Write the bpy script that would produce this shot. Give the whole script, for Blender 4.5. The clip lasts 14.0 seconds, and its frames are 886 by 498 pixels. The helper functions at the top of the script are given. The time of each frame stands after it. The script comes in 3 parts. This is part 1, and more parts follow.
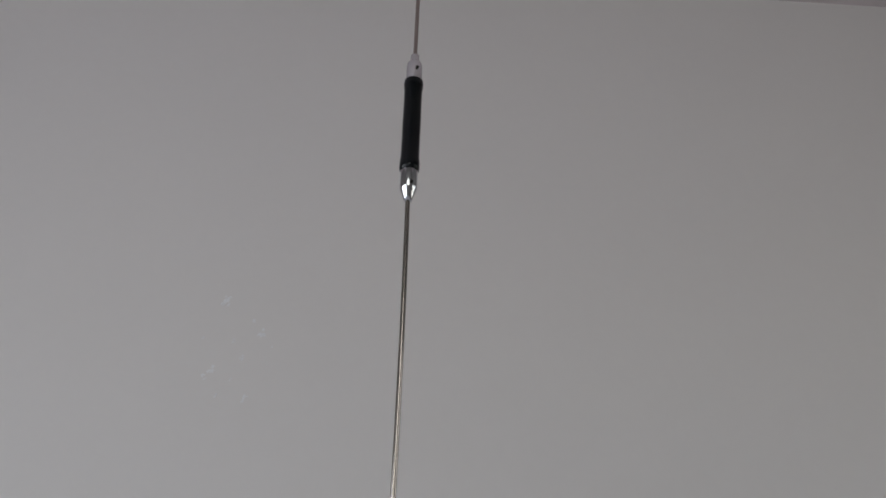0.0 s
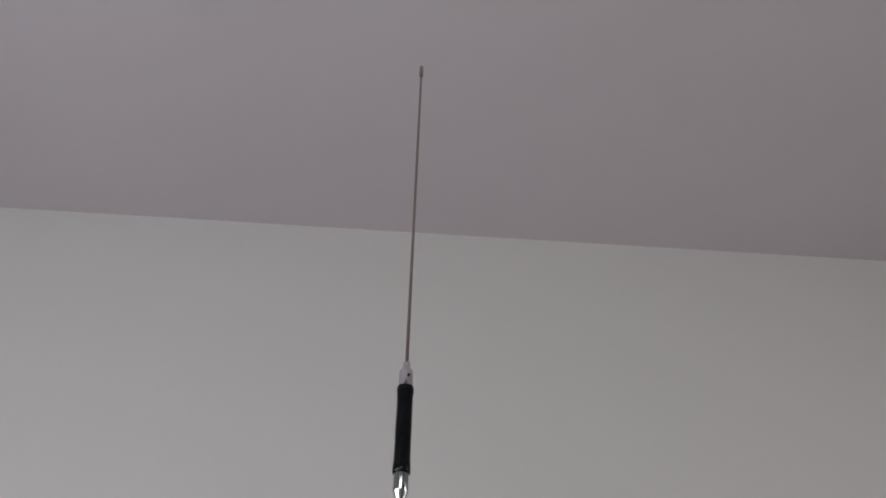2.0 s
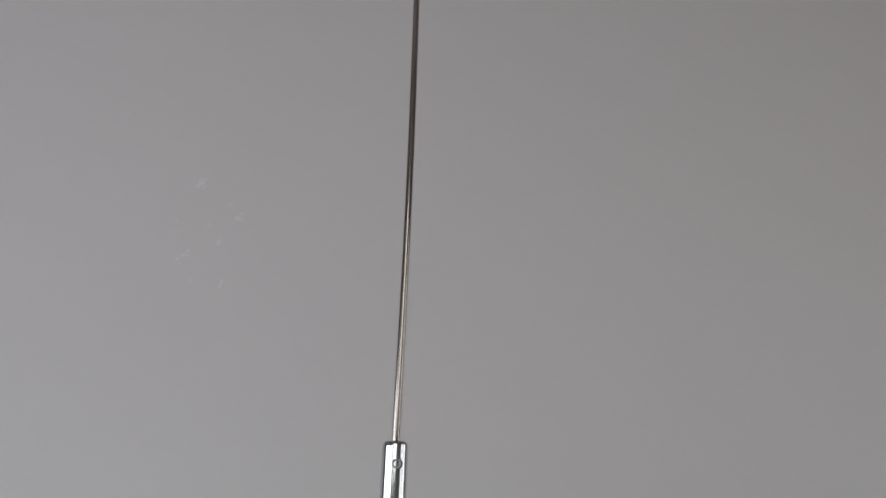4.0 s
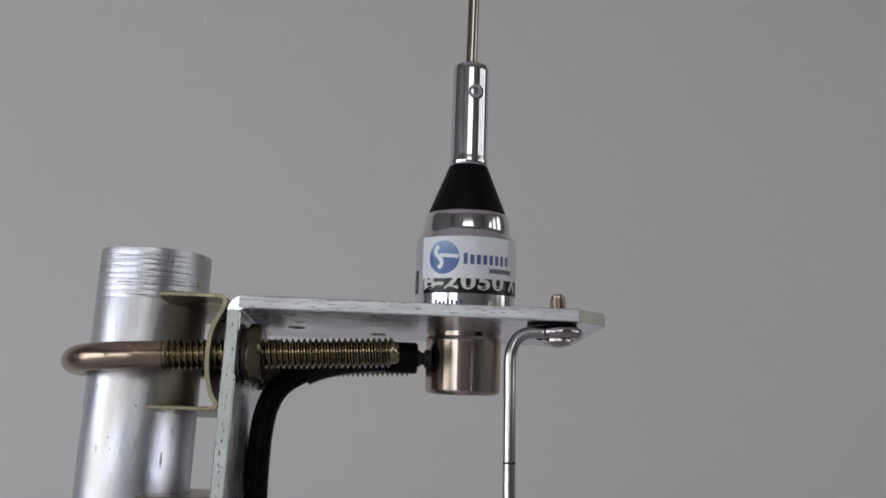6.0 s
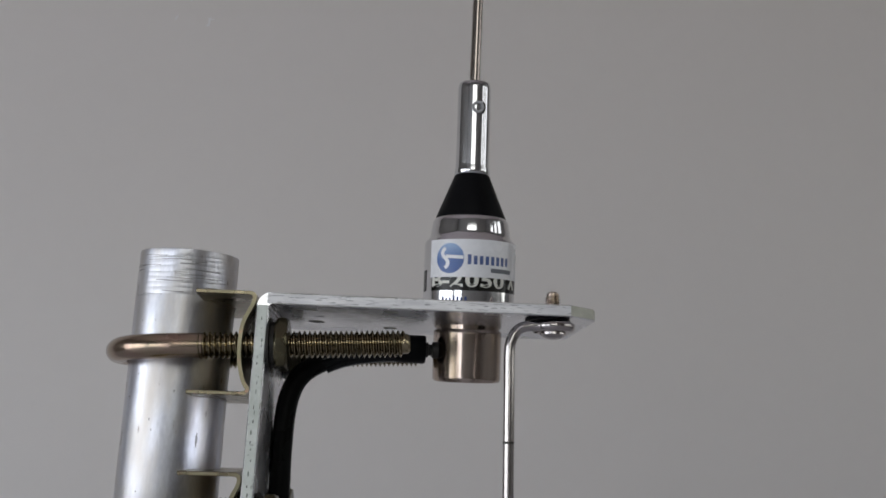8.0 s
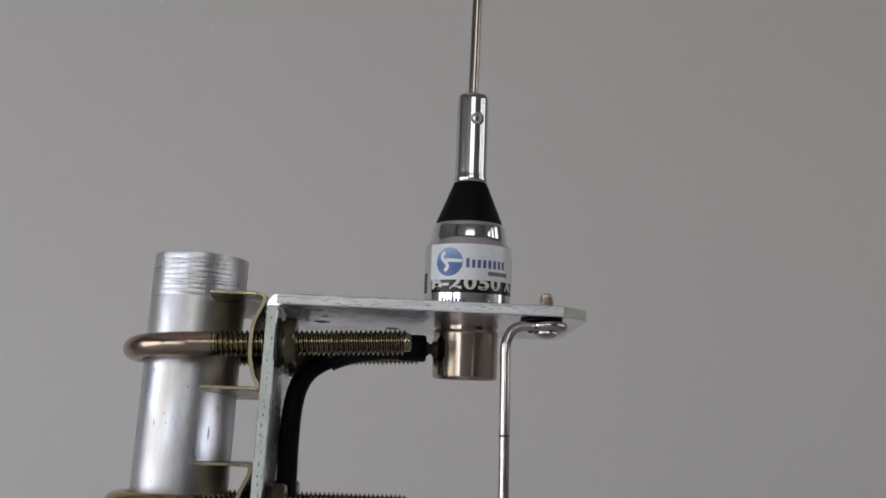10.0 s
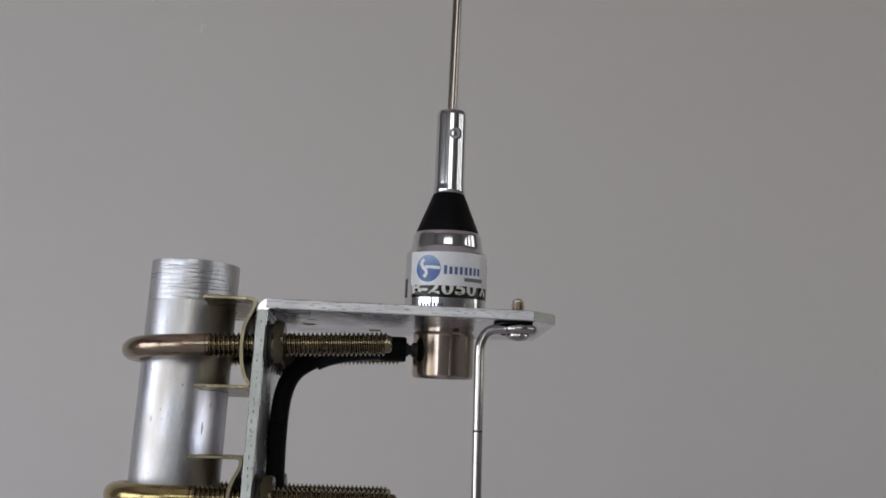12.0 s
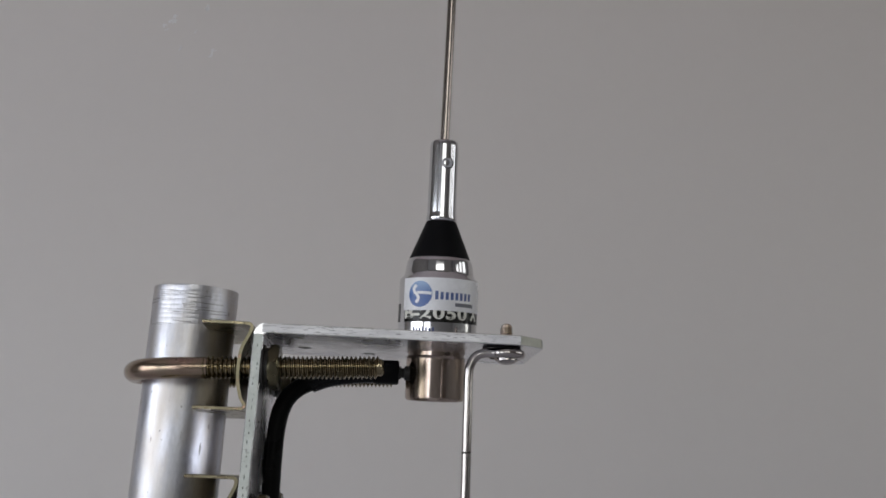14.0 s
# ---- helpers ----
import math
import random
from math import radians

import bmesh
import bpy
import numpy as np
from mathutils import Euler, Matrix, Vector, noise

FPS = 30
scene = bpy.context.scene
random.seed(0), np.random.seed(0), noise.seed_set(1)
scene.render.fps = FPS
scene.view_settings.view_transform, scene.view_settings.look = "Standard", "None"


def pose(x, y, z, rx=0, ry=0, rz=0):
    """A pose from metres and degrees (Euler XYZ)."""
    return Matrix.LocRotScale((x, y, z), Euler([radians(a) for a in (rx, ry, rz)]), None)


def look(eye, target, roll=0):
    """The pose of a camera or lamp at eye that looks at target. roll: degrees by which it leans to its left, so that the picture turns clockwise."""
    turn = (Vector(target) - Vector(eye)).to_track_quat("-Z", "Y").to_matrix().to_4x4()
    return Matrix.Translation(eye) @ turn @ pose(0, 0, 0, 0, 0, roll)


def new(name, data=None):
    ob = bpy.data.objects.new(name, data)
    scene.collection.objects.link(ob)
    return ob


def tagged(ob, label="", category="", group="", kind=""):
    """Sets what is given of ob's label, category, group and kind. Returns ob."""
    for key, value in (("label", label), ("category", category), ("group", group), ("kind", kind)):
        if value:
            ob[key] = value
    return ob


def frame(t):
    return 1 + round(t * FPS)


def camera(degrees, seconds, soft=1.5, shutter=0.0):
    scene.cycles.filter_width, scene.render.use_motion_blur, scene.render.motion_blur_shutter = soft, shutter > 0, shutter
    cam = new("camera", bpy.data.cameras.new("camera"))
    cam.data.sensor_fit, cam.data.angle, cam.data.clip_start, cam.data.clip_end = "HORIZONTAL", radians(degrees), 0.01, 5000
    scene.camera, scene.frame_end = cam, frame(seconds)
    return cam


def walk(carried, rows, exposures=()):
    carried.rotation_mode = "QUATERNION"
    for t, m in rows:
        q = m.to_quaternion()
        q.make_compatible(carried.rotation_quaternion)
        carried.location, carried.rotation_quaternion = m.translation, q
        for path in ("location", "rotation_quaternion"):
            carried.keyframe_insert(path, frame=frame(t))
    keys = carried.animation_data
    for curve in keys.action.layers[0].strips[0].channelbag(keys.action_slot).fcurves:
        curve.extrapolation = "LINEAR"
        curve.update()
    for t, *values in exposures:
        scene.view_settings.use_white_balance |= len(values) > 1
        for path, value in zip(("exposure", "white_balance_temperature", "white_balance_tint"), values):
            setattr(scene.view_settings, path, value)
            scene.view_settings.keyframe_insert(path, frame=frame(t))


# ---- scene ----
cam = camera(57.0, 14.0, soft=1.7)
PATH = [
    (0, (0.0170, -0.3794, 0.7776), (0.0190, 0.0250, 1.0715), 1.87),
    (0.5, (0.0131, -0.3953, 0.7831), (0.0189, -0.0123, 1.1045), 2.18),
    (1, (0.0147, -0.4139, 0.7857), (0.0220, -0.0567, 1.1356), 0.64),
    (1.5, (0.0114, -0.4373, 0.7835), (0.0223, -0.1081, 1.1596), 0.14),
    (2, (0.0110, -0.4576, 0.7714), (0.0189, -0.1480, 1.1640), 0.99),
    (2.2, (0.0102, -0.4639, 0.7679), (0.0180, -0.1573, 1.1628), 0.90),
    (4.3, (-0.0010, -0.2771, 0.7834), (0.0212, 0.1741, 0.9978), 2.05),
    (4.5, (-0.0064, -0.2698, 0.7736), (0.0254, 0.1883, 0.9715), 2.27),
    (5, (-0.0093, -0.2231, 0.7649), (0.0106, 0.2454, 0.9387), 2.10),
    (5.5, (-0.0151, -0.2021, 0.7695), (0.0117, 0.2808, 0.8962), 1.85),
    (6, (-0.0186, -0.2001, 0.7685), (0.0124, 0.2838, 0.8905), 1.72),
    (6.5, (-0.0200, -0.2053, 0.7671), (0.0131, 0.2789, 0.8871), 1.62),
    (7, (-0.0208, -0.2113, 0.7661), (0.0130, 0.2734, 0.8840), 1.70),
    (7.5, (-0.0231, -0.2167, 0.7657), (0.0141, 0.2680, 0.8830), 1.72),
    (8, (-0.0217, -0.2200, 0.7646), (0.0098, 0.2643, 0.8850), 1.81),
    (10.5, (-0.0228, -0.2343, 0.7610), (0.0098, 0.2489, 0.8853), 2.01),
    (11, (-0.0219, -0.2381, 0.7616), (0.0119, 0.2459, 0.8822), 2.05),
    (11.5, (-0.0213, -0.2422, 0.7604), (0.0147, 0.2412, 0.8828), 2.00),
    (12, (-0.0207, -0.2470, 0.7608), (0.0176, 0.2364, 0.8827), 1.98),
    (12.5, (-0.0225, -0.2514, 0.7598), (0.0227, 0.2308, 0.8842), 1.82),
    (13, (-0.0212, -0.2533, 0.7589), (0.0222, 0.2276, 0.8884), 1.91),
    (13.5, (-0.0191, -0.2544, 0.7597), (0.0198, 0.2262, 0.8919), 2.03),
    (14, (-0.0159, -0.2556, 0.7607), (0.0158, 0.2251, 0.8945), 2.21),
]
walk(cam, [(t, look(eye, target, roll)) for t, eye, target, roll in PATH],
     [(0.0, 0.04, 6420, 9), (1.0, 0.0, 6440, 9), (1.6, 0.18, 6440, 9), (2.2, 0.25, 6460, 9), (4.3, 0.02, 6410, 10), (6.5, -0.06, 6420, 10), (8.0, -0.10, 6500, 10),
      (10.5, -0.10, 6560, 11), (14.0, -0.07, 6560, 11)])

# ---- light: daylight from window openings beside and behind the camera ----
world = bpy.data.worlds.new("sky")
scene.world = world
world.use_nodes = True
wn, wl = world.node_tree.nodes, world.node_tree.links
sky = wn.new("ShaderNodeTexSky")
sky.sky_type, sky.sun_disc, sky.sun_elevation, sky.sun_rotation = "NISHITA", False, radians(38), radians(20)
wl.new(sky.outputs["Color"], wn["Background"].inputs["Color"])
wn["Background"].inputs["Strength"].default_value = 0.1


def window_light(name, place, aim, width, height, watts, color):
    data = bpy.data.lights.new(name, "AREA")
    data.shape, data.size, data.size_y, data.energy, data.color = "RECTANGLE", width, height, watts, color
    ob = new(name, data)
    ob.matrix_world = look(place, aim)
    return ob


window_light("window_light", (-2.53, -1.375, 0.73), (0.0, -1.375, 0.73), 2.15, 1.34, 36, (0.90, 0.935, 1.0))
window_light("window_light", (-1.70, -2.70, 0.68), (-1.70, 0.0, 0.68), 1.20, 1.24, 15, (0.90, 0.935, 1.0))
window_light("window_light", (-0.08, -2.70, 1.43), (-0.08, 0.0, 1.43), 1.34, 0.96, 9, (1.0, 0.96, 0.84))
window_light("window_light", (2.40, -0.70, 1.43), (0.0, -0.70, 1.43), 1.96, 1.06, 11, (1.0, 0.965, 0.88))

# ---- materials ----
def material(name, color, rough=0.5, metal=0.0, second=None, amount=0.5, scale=120.0, stretch=(1, 1, 1),
             fine=1500.0, bump=0.0, bump_scale=900.0, rough_spread=0.1, coat=0.0, gloss=0.5, grain=0.25, speck=None, speck_at=0.7, stain=None, stain_scale=40.0, fade=None):
    m = bpy.data.materials.new(name)
    m.use_nodes = True
    n, l = m.node_tree.nodes, m.node_tree.links
    b = n["Principled BSDF"]
    b.inputs["Metallic"].default_value = metal
    b.inputs["Coat Weight"].default_value = coat
    b.inputs["Specular IOR Level"].default_value = gloss
    where = n.new("ShaderNodeTexCoord")
    fit = n.new("ShaderNodeMapping")
    fit.inputs["Scale"].default_value = stretch
    l.new(where.outputs["Object"], fit.inputs["Vector"])

    def cloud(s, detail=4.0):
        c = n.new("ShaderNodeTexNoise")
        c.inputs["Scale"].default_value, c.inputs["Detail"].default_value = s, detail
        l.new(fit.outputs["Vector"], c.inputs["Vector"])
        return c.outputs["Fac"]

    def ramp(fac, lo, hi, a, c):
        r = n.new("ShaderNodeMapRange")
        for key, v in zip(("From Min", "From Max", "To Min", "To Max"), (lo, hi, a, c)):
            r.inputs[key].default_value = v
        l.new(fac, r.inputs["Value"])
        return r.outputs["Result"]

    def mix(fac, a, c):
        x = n.new("ShaderNodeMix")
        x.data_type = "RGBA"
        l.new(fac, x.inputs["Factor"])
        for slot, v in ((x.inputs[6], a), (x.inputs[7], c)):
            if isinstance(v, tuple):
                slot.default_value = (*v, 1)
            else:
                l.new(v, slot)
        return x.outputs[2]

    large, small = cloud(scale), cloud(fine)
    if fade:
        split = n.new("ShaderNodeSeparateXYZ")
        l.new(where.outputs["Object"], split.inputs["Vector"])
        large, amount = ramp(split.outputs["Z"], fade[0], fade[1], 0.35, 0.65), 1.0
    tone = mix(ramp(large, 0.35, 0.65, 0.0, amount), color, second or tuple(0.8 * v for v in color))
    tone = mix(ramp(small, 0.35, 0.7, 0.0, grain), tone, tuple(0.75 * v for v in color))
    if stain:
        tone = mix(ramp(cloud(stain_scale, 5.0), 0.48, 0.68, 0.0, 0.85), tone, stain)
    if speck:
        tone = mix(ramp(cloud(scale * 4, 6.0), speck_at, speck_at + 0.05, 0.0, 0.8), tone, speck)
    l.new(tone, b.inputs["Base Color"])
    l.new(ramp(large, 0.3, 0.7, max(rough - rough_spread, 0.02), rough + rough_spread), b.inputs["Roughness"])
    if bump:
        relief = n.new("ShaderNodeBump")
        relief.inputs["Strength"].default_value, relief.inputs["Distance"].default_value = bump, 0.0006
        l.new(cloud(bump_scale, 3.0), relief.inputs["Height"])
        l.new(relief.outputs["Normal"], b.inputs["Normal"])
    return m


WALL = material("wall_paint", (0.697, 0.671, 0.652), 0.6, second=(0.682, 0.656, 0.642), scale=2.0, fine=40, grain=0.04, bump=0.02, bump_scale=500)
DIM_WALL = material("beige_paint", (0.33, 0.325, 0.315), 0.7, scale=3.0, fine=30)
CEILING = material("ceiling_paint", (0.585, 0.524, 0.535), 0.8, second=(0.55, 0.492, 0.502), scale=2.0, fine=30, grain=0.05, bump=0.02, bump_scale=400)
FLOOR = material("floor_tile", (0.57, 0.58, 0.62), 0.5, second=(0.52, 0.53, 0.57), scale=6, fine=90)
CHIP = material("bare_plaster", (0.80, 0.80, 0.81), 0.8, second=(0.73, 0.725, 0.73), amount=1.0, scale=160, fine=700)
CHROME = material("chrome", (0.70, 0.70, 0.715), 0.10, 1.0, second=(0.62, 0.62, 0.64), scale=60, rough_spread=0.03)
STEEL = material("stainless_steel", (0.50, 0.465, 0.455), 0.17, 1.0, scale=90, stretch=(1, 1, 0.1), rough_spread=0.06)
WHIP = material("browned_steel", (0.38, 0.335, 0.305), 0.17, 1.0, scale=90, stretch=(1, 1, 0.1), rough_spread=0.06)
NUT = material("dull_olive_zinc", (0.13, 0.115, 0.07), 0.30, 1.0, second=(0.10, 0.09, 0.06), amount=0.9, scale=260, fine=900, bump=0.1)
NICKEL = material("tarnished_nickel", (0.56, 0.47, 0.41), 0.19, 1.0, second=(0.20, 0.135, 0.095), amount=1.0, scale=190, stretch=(1, 1, 0.14), rough_spread=0.08, stain=(0.30, 0.25, 0.17), stain_scale=130)
ZINC = material("galvanized_steel", (0.66, 0.67, 0.735), 0.395, 1.0, second=(0.50, 0.48, 0.43), amount=0.55, scale=150, stretch=(1, 1, 0.35),
                fine=1300, grain=0.6, bump=0.12, bump_scale=1200, rough_spread=0.09, speck=(0.24, 0.21, 0.19), speck_at=0.67,
                stain=(0.55, 0.50, 0.45), stain_scale=75)
ALUMINIUM = material("raw_aluminium", (0.84, 0.84, 0.87), 0.25, 0.9, second=(0.74, 0.74, 0.77), scale=60, fine=900,
                     bump=0.2, bump_scale=500, speck=(0.22, 0.22, 0.20), speck_at=0.70)
ALU_EDGE = material("sawn_aluminium_edge", (0.70, 0.73, 0.70), 0.55, 0.6, second=(0.60, 0.64, 0.60), amount=0.9, scale=160, fine=1200,
                    bump=0.4, bump_scale=800, speck=(0.16, 0.17, 0.13), speck_at=0.66)
GOLD = material("yellow_zinc_plating", (0.29, 0.25, 0.17), 0.3, 1.0, second=(0.23, 0.21, 0.14), amount=0.9, scale=160,
                fine=900, bump=0.08, speck=(0.36, 0.22, 0.17), speck_at=0.60)
COPPERY = material("coppery_zinc_plating", (0.35, 0.285, 0.205), 0.23, 1.0, second=(0.40, 0.26, 0.215), amount=0.9, scale=90, fine=900, bump=0.06)
BRASSY = material("bright_yellow_zinc_plating", (0.46, 0.37, 0.17), 0.24, 1.0, second=(0.38, 0.30, 0.15), amount=0.9, scale=90, fine=900, bump=0.06)
SCRATCHED = material("scratched_aluminium_edge", (0.80, 0.80, 0.82), 0.42, 0.4, second=(0.62, 0.62, 0.65), amount=0.9, scale=800, stretch=(0.12, 1, 1), fine=2500,
                     bump=0.4, bump_scale=1200, speck=(0.22, 0.22, 0.24), speck_at=0.60)
GOLD_DARK = material("worn_zinc_thread", (0.36, 0.305, 0.20), 0.22, 1.0, second=(0.20, 0.165, 0.10), amount=0.9, scale=220, fine=900)
RUBBER = material("black_rubber", (0.005, 0.005, 0.006), 0.42, gloss=0.07, scale=150, fine=900, bump=0.1)
SHRINK = material("black_shrink_sleeve", (0.005, 0.006, 0.007), 0.14, gloss=0.2, scale=90, fine=400, bump=0.15, bump_scale=140)
CABLE = material("black_cable_jacket", (0.005, 0.005, 0.005), 0.32, gloss=0.07, scale=120, fine=700, bump=0.35, bump_scale=200, speck=(0.03, 0.03, 0.03), speck_at=0.68)
SCORE = material("dark_scored_zinc", (0.24, 0.235, 0.23), 0.5, 0.8, scale=300)
GREENISH = material("greenish_stain", (0.22, 0.27, 0.22), 0.7, 0.3, scale=300)
DULL = material("dull_scratch", (0.36, 0.36, 0.38), 0.6, 0.6, scale=300)
PIT = material("dark_green_pit", (0.06, 0.075, 0.055), 0.7, 0.2, scale=300)
CUT = material("dull_cut_aluminium", (0.46, 0.46, 0.41), 0.5, 0.6, second=(0.36, 0.37, 0.31), amount=0.9, scale=200, fine=1200, bump=0.4, bump_scale=800)
DARK = material("dark_washer", (0.03, 0.028, 0.025), 0.5, 0.4, scale=200)
PAPER = material("white_sticker", (0.85, 0.86, 0.89), 0.3, scale=100, fine=700)
BLUE = material("blue_ink", (0.03, 0.10, 0.34), 0.35, second=(0.30, 0.44, 0.66), grain=0.1, fade=(0.0150, 0.0192))
LETTER = material("blue_letter_ink", (0.085, 0.13, 0.31), 0.35, scale=200)
NAVY = material("navy_ink", (0.03, 0.06, 0.20), 0.35, scale=200)
GREY_INK = material("grey_ink", (0.16, 0.17, 0.20), 0.4, scale=200)
BLACK_INK = material("black_foil", (0.006, 0.006, 0.005), 0.25, gloss=0.3, scale=120)
WHITE_INK = material("silver_print", (0.78, 0.78, 0.72), 0.3, scale=120)

# ---- building blocks: shapes are in centimetres from the antenna's foot on its bracket ----
CM, FOOT = 0.01, Vector((0.0, 0.0, 0.80))


def thing(name, base, label, category, group=""):
    ob = new(name)
    ob.empty_display_size = 0.02
    ob.location = Vector(base) * CM + FOOT
    return tagged(ob, label, category, group)


def part(name, bm, mat, parent, label="", smooth=True, edge=40):
    """Links a bmesh in centimetres as one mesh under parent."""
    top, up = Vector((0, 0, 0)), parent
    while up:
        top, up = top + up.location, up.parent
    for v in bm.verts:
        v.co = v.co * CM + FOOT - top
    bmesh.ops.recalc_face_normals(bm, faces=bm.faces)
    for e in bm.edges:
        e.smooth = len(e.link_faces) == 2 and e.calc_face_angle(0) < radians(edge)
    for f in bm.faces:
        f.smooth = smooth
    me = bpy.data.meshes.new(name)
    bm.to_mesh(me)
    bm.free()
    me.materials.append(mat)
    ob = new(name, me)
    ob.parent = parent
    return tagged(ob, label)


def turned(profile, center=(0, 0), segs=40, axis="z", closed=False):
    """A lathe body: profile of (radius, along), round an axis through center."""
    bm = bmesh.new()
    rings = []
    for r, h in profile:
        ring = []
        for k in range(segs):
            a = 2 * math.pi * k / segs
            u, v = r * math.cos(a), r * math.sin(a)
            co = (center[0] + u, center[1] + v, h) if axis == "z" else (h, center[0] + u, center[1] + v)
            ring.append(bm.verts.new(co))
        rings.append(ring)
    pairs = list(zip(rings, rings[1:])) + ([(rings[-1], rings[0])] if closed else [])
    for a, b in pairs:
        for k in range(segs):
            bm.faces.new((a[k], a[(k + 1) % segs], b[(k + 1) % segs], b[k]))
    if not closed:
        bm.faces.new(rings[0])
        bm.faces.new(rings[-1])
    return bm


def tube(points, radius, segs=16, steps=8, flat=1.0):
    """A round bar along a smooth line through points."""
    pts = [Vector(p) for p in points]
    line = []
    for i in range(len(pts) - 1):
        p0, p1, p2, p3 = pts[max(i - 1, 0)], pts[i], pts[i + 1], pts[min(i + 2, len(pts) - 1)]
        for s in range(steps):
            t = s / steps
            line.append(0.5 * (2 * p1 + (p2 - p0) * t + (2 * p0 - 5 * p1 + 4 * p2 - p3) * t * t + (3 * p1 - p0 - 3 * p2 + p3) * t ** 3))
    line.append(pts[-1])
    bm, last = bmesh.new(), None
    side = None
    for i, p in enumerate(line):
        d = (line[min(i + 1, len(line) - 1)] - line[max(i - 1, 0)]).normalized()
        side = (d.orthogonal() if side is None else side - d * side.dot(d)).normalized()
        other = d.cross(side)
        ring = [bm.verts.new(p + radius * (math.cos(2 * math.pi * k / segs) * side + math.sin(2 * math.pi * k / segs) * other)) for k in range(segs)]
        if last:
            for k in range(segs):
                bm.faces.new((last[k], last[(k + 1) % segs], ring[(k + 1) % segs], ring[k]))
        else:
            bm.faces.new(ring)
        last = ring
    bm.faces.new(last)
    return bm


def drilled(outline, holes, thick, to3d, bevel=0.03):
    """A flat plate with round holes: outline in two dimensions, holes as (u, v, radius)."""
    bm = bmesh.new()
    loops = [list(outline)]
    for u, v, r in holes:
        loops.append([(u + r * math.cos(2 * math.pi * k / 20), v + r * math.sin(2 * math.pi * k / 20)) for k in range(20)])
    edges = []
    for loop in loops:
        vs = [bm.verts.new((u, v, 0)) for u, v in loop]
        edges += [bm.edges.new((vs[k], vs[(k + 1) % len(vs)])) for k in range(len(vs))]
    bmesh.ops.triangle_fill(bm, edges=edges, use_beauty=True)
    made = bmesh.ops.extrude_face_region(bm, geom=bm.faces[:])
    for g in made["geom"]:
        if isinstance(g, bmesh.types.BMVert):
            g.co.z += thick
    bmesh.ops.recalc_face_normals(bm, faces=bm.faces)
    if bevel:
        rim = [e for e in bm.edges if len(e.link_faces) == 2 and e.calc_face_angle(0) > 1.2]
        bmesh.ops.bevel(bm, geom=rim, offset=bevel, segments=1, affect="EDGES")
    for v in bm.verts:
        v.co = Vector(to3d(*v.co))
    return bm


def shell(radius, thick, a0, a1, z0, z1, steps=40):
    """A curved patch on an upright cylinder; angles in degrees from the front, growing to the right."""
    bm, cols = bmesh.new(), []
    for k in range(steps + 1):
        a = radians(a0 + (a1 - a0) * k / steps)
        cols.append([bm.verts.new((r * math.sin(a), -r * math.cos(a), z)) for r, z in ((radius, z0), (radius, z1), (radius + thick, z1), (radius + thick, z0))])
    for p, q in zip(cols, cols[1:]):
        for k in range(4):
            bm.faces.new((p[k], p[(k + 1) % 4], q[(k + 1) % 4], q[k]))
    bm.faces.new(cols[0])
    bm.faces.new(cols[-1])
    return bm


def wrapped(bm, radius):
    """Lays a flat drawing (x along, y up, z out) round an upright cylinder."""
    for v in bm.verts:
        a, r, z = v.co.x / radius, radius + v.co.z, v.co.y
        v.co = (r * math.sin(a), -r * math.cos(a), z)
    return bm


def lettering(text, height, x, y, thick, stretch=1.0):
    data = bpy.data.curves.new("text", "FONT")
    data.body, data.size, data.extrude, data.offset = text, 1.0, 0.02, 0.03
    ob = bpy.data.objects.new("text", data)
    scene.collection.objects.link(ob)
    bpy.context.view_layer.update()
    me = bpy.data.meshes.new_from_object(ob.evaluated_get(bpy.context.evaluated_depsgraph_get()))
    bm = bmesh.new()
    bm.from_mesh(me)
    bpy.data.objects.remove(ob)
    bpy.data.curves.remove(data)
    bpy.data.meshes.remove(me)
    for v in bm.verts:
        v.co = (x + v.co.x * height * 1.4 * stretch, y + v.co.y * height * 1.4, (v.co.z / 0.04 + 0.5) * thick)
    return bm


def flat_bar(x0, x1, y0, y1, thick, steps=12):
    bm, cols = bmesh.new(), []
    for k in range(steps + 1):
        x = x0 + (x1 - x0) * k / steps
        cols.append([bm.verts.new((x, y, z)) for y, z in ((y0, 0), (y1, 0), (y1, thick), (y0, thick))])
    for p, q in zip(cols, cols[1:]):
        for k in range(4):
            bm.faces.new((p[k], p[(k + 1) % 4], q[(k + 1) % 4], q[k]))
    bm.faces.new(cols[0])
    bm.faces.new(cols[-1])
    return bm


def disc(cx, cy, r, thick, columns=24):
    """A round flat mark, built in upright strips so that it bends."""
    bm, cols = bmesh.new(), []
    for k in range(columns + 1):
        a = math.pi * (1 - k / columns)
        x, h = cx + r * math.cos(a), max(r * math.sin(a), 0.002)
        cols.append([bm.verts.new(p) for p in ((x, cy - h, 0), (x, cy + h, 0), (x, cy + h, thick), (x, cy - h, thick))])
    for p, q in zip(cols, cols[1:]):
        for k in range(4):
            bm.faces.new((p[k], p[(k + 1) % 4], q[(k + 1) % 4], q[k]))
    bm.faces.new(cols[0])
    bm.faces.new(cols[-1])
    return bm


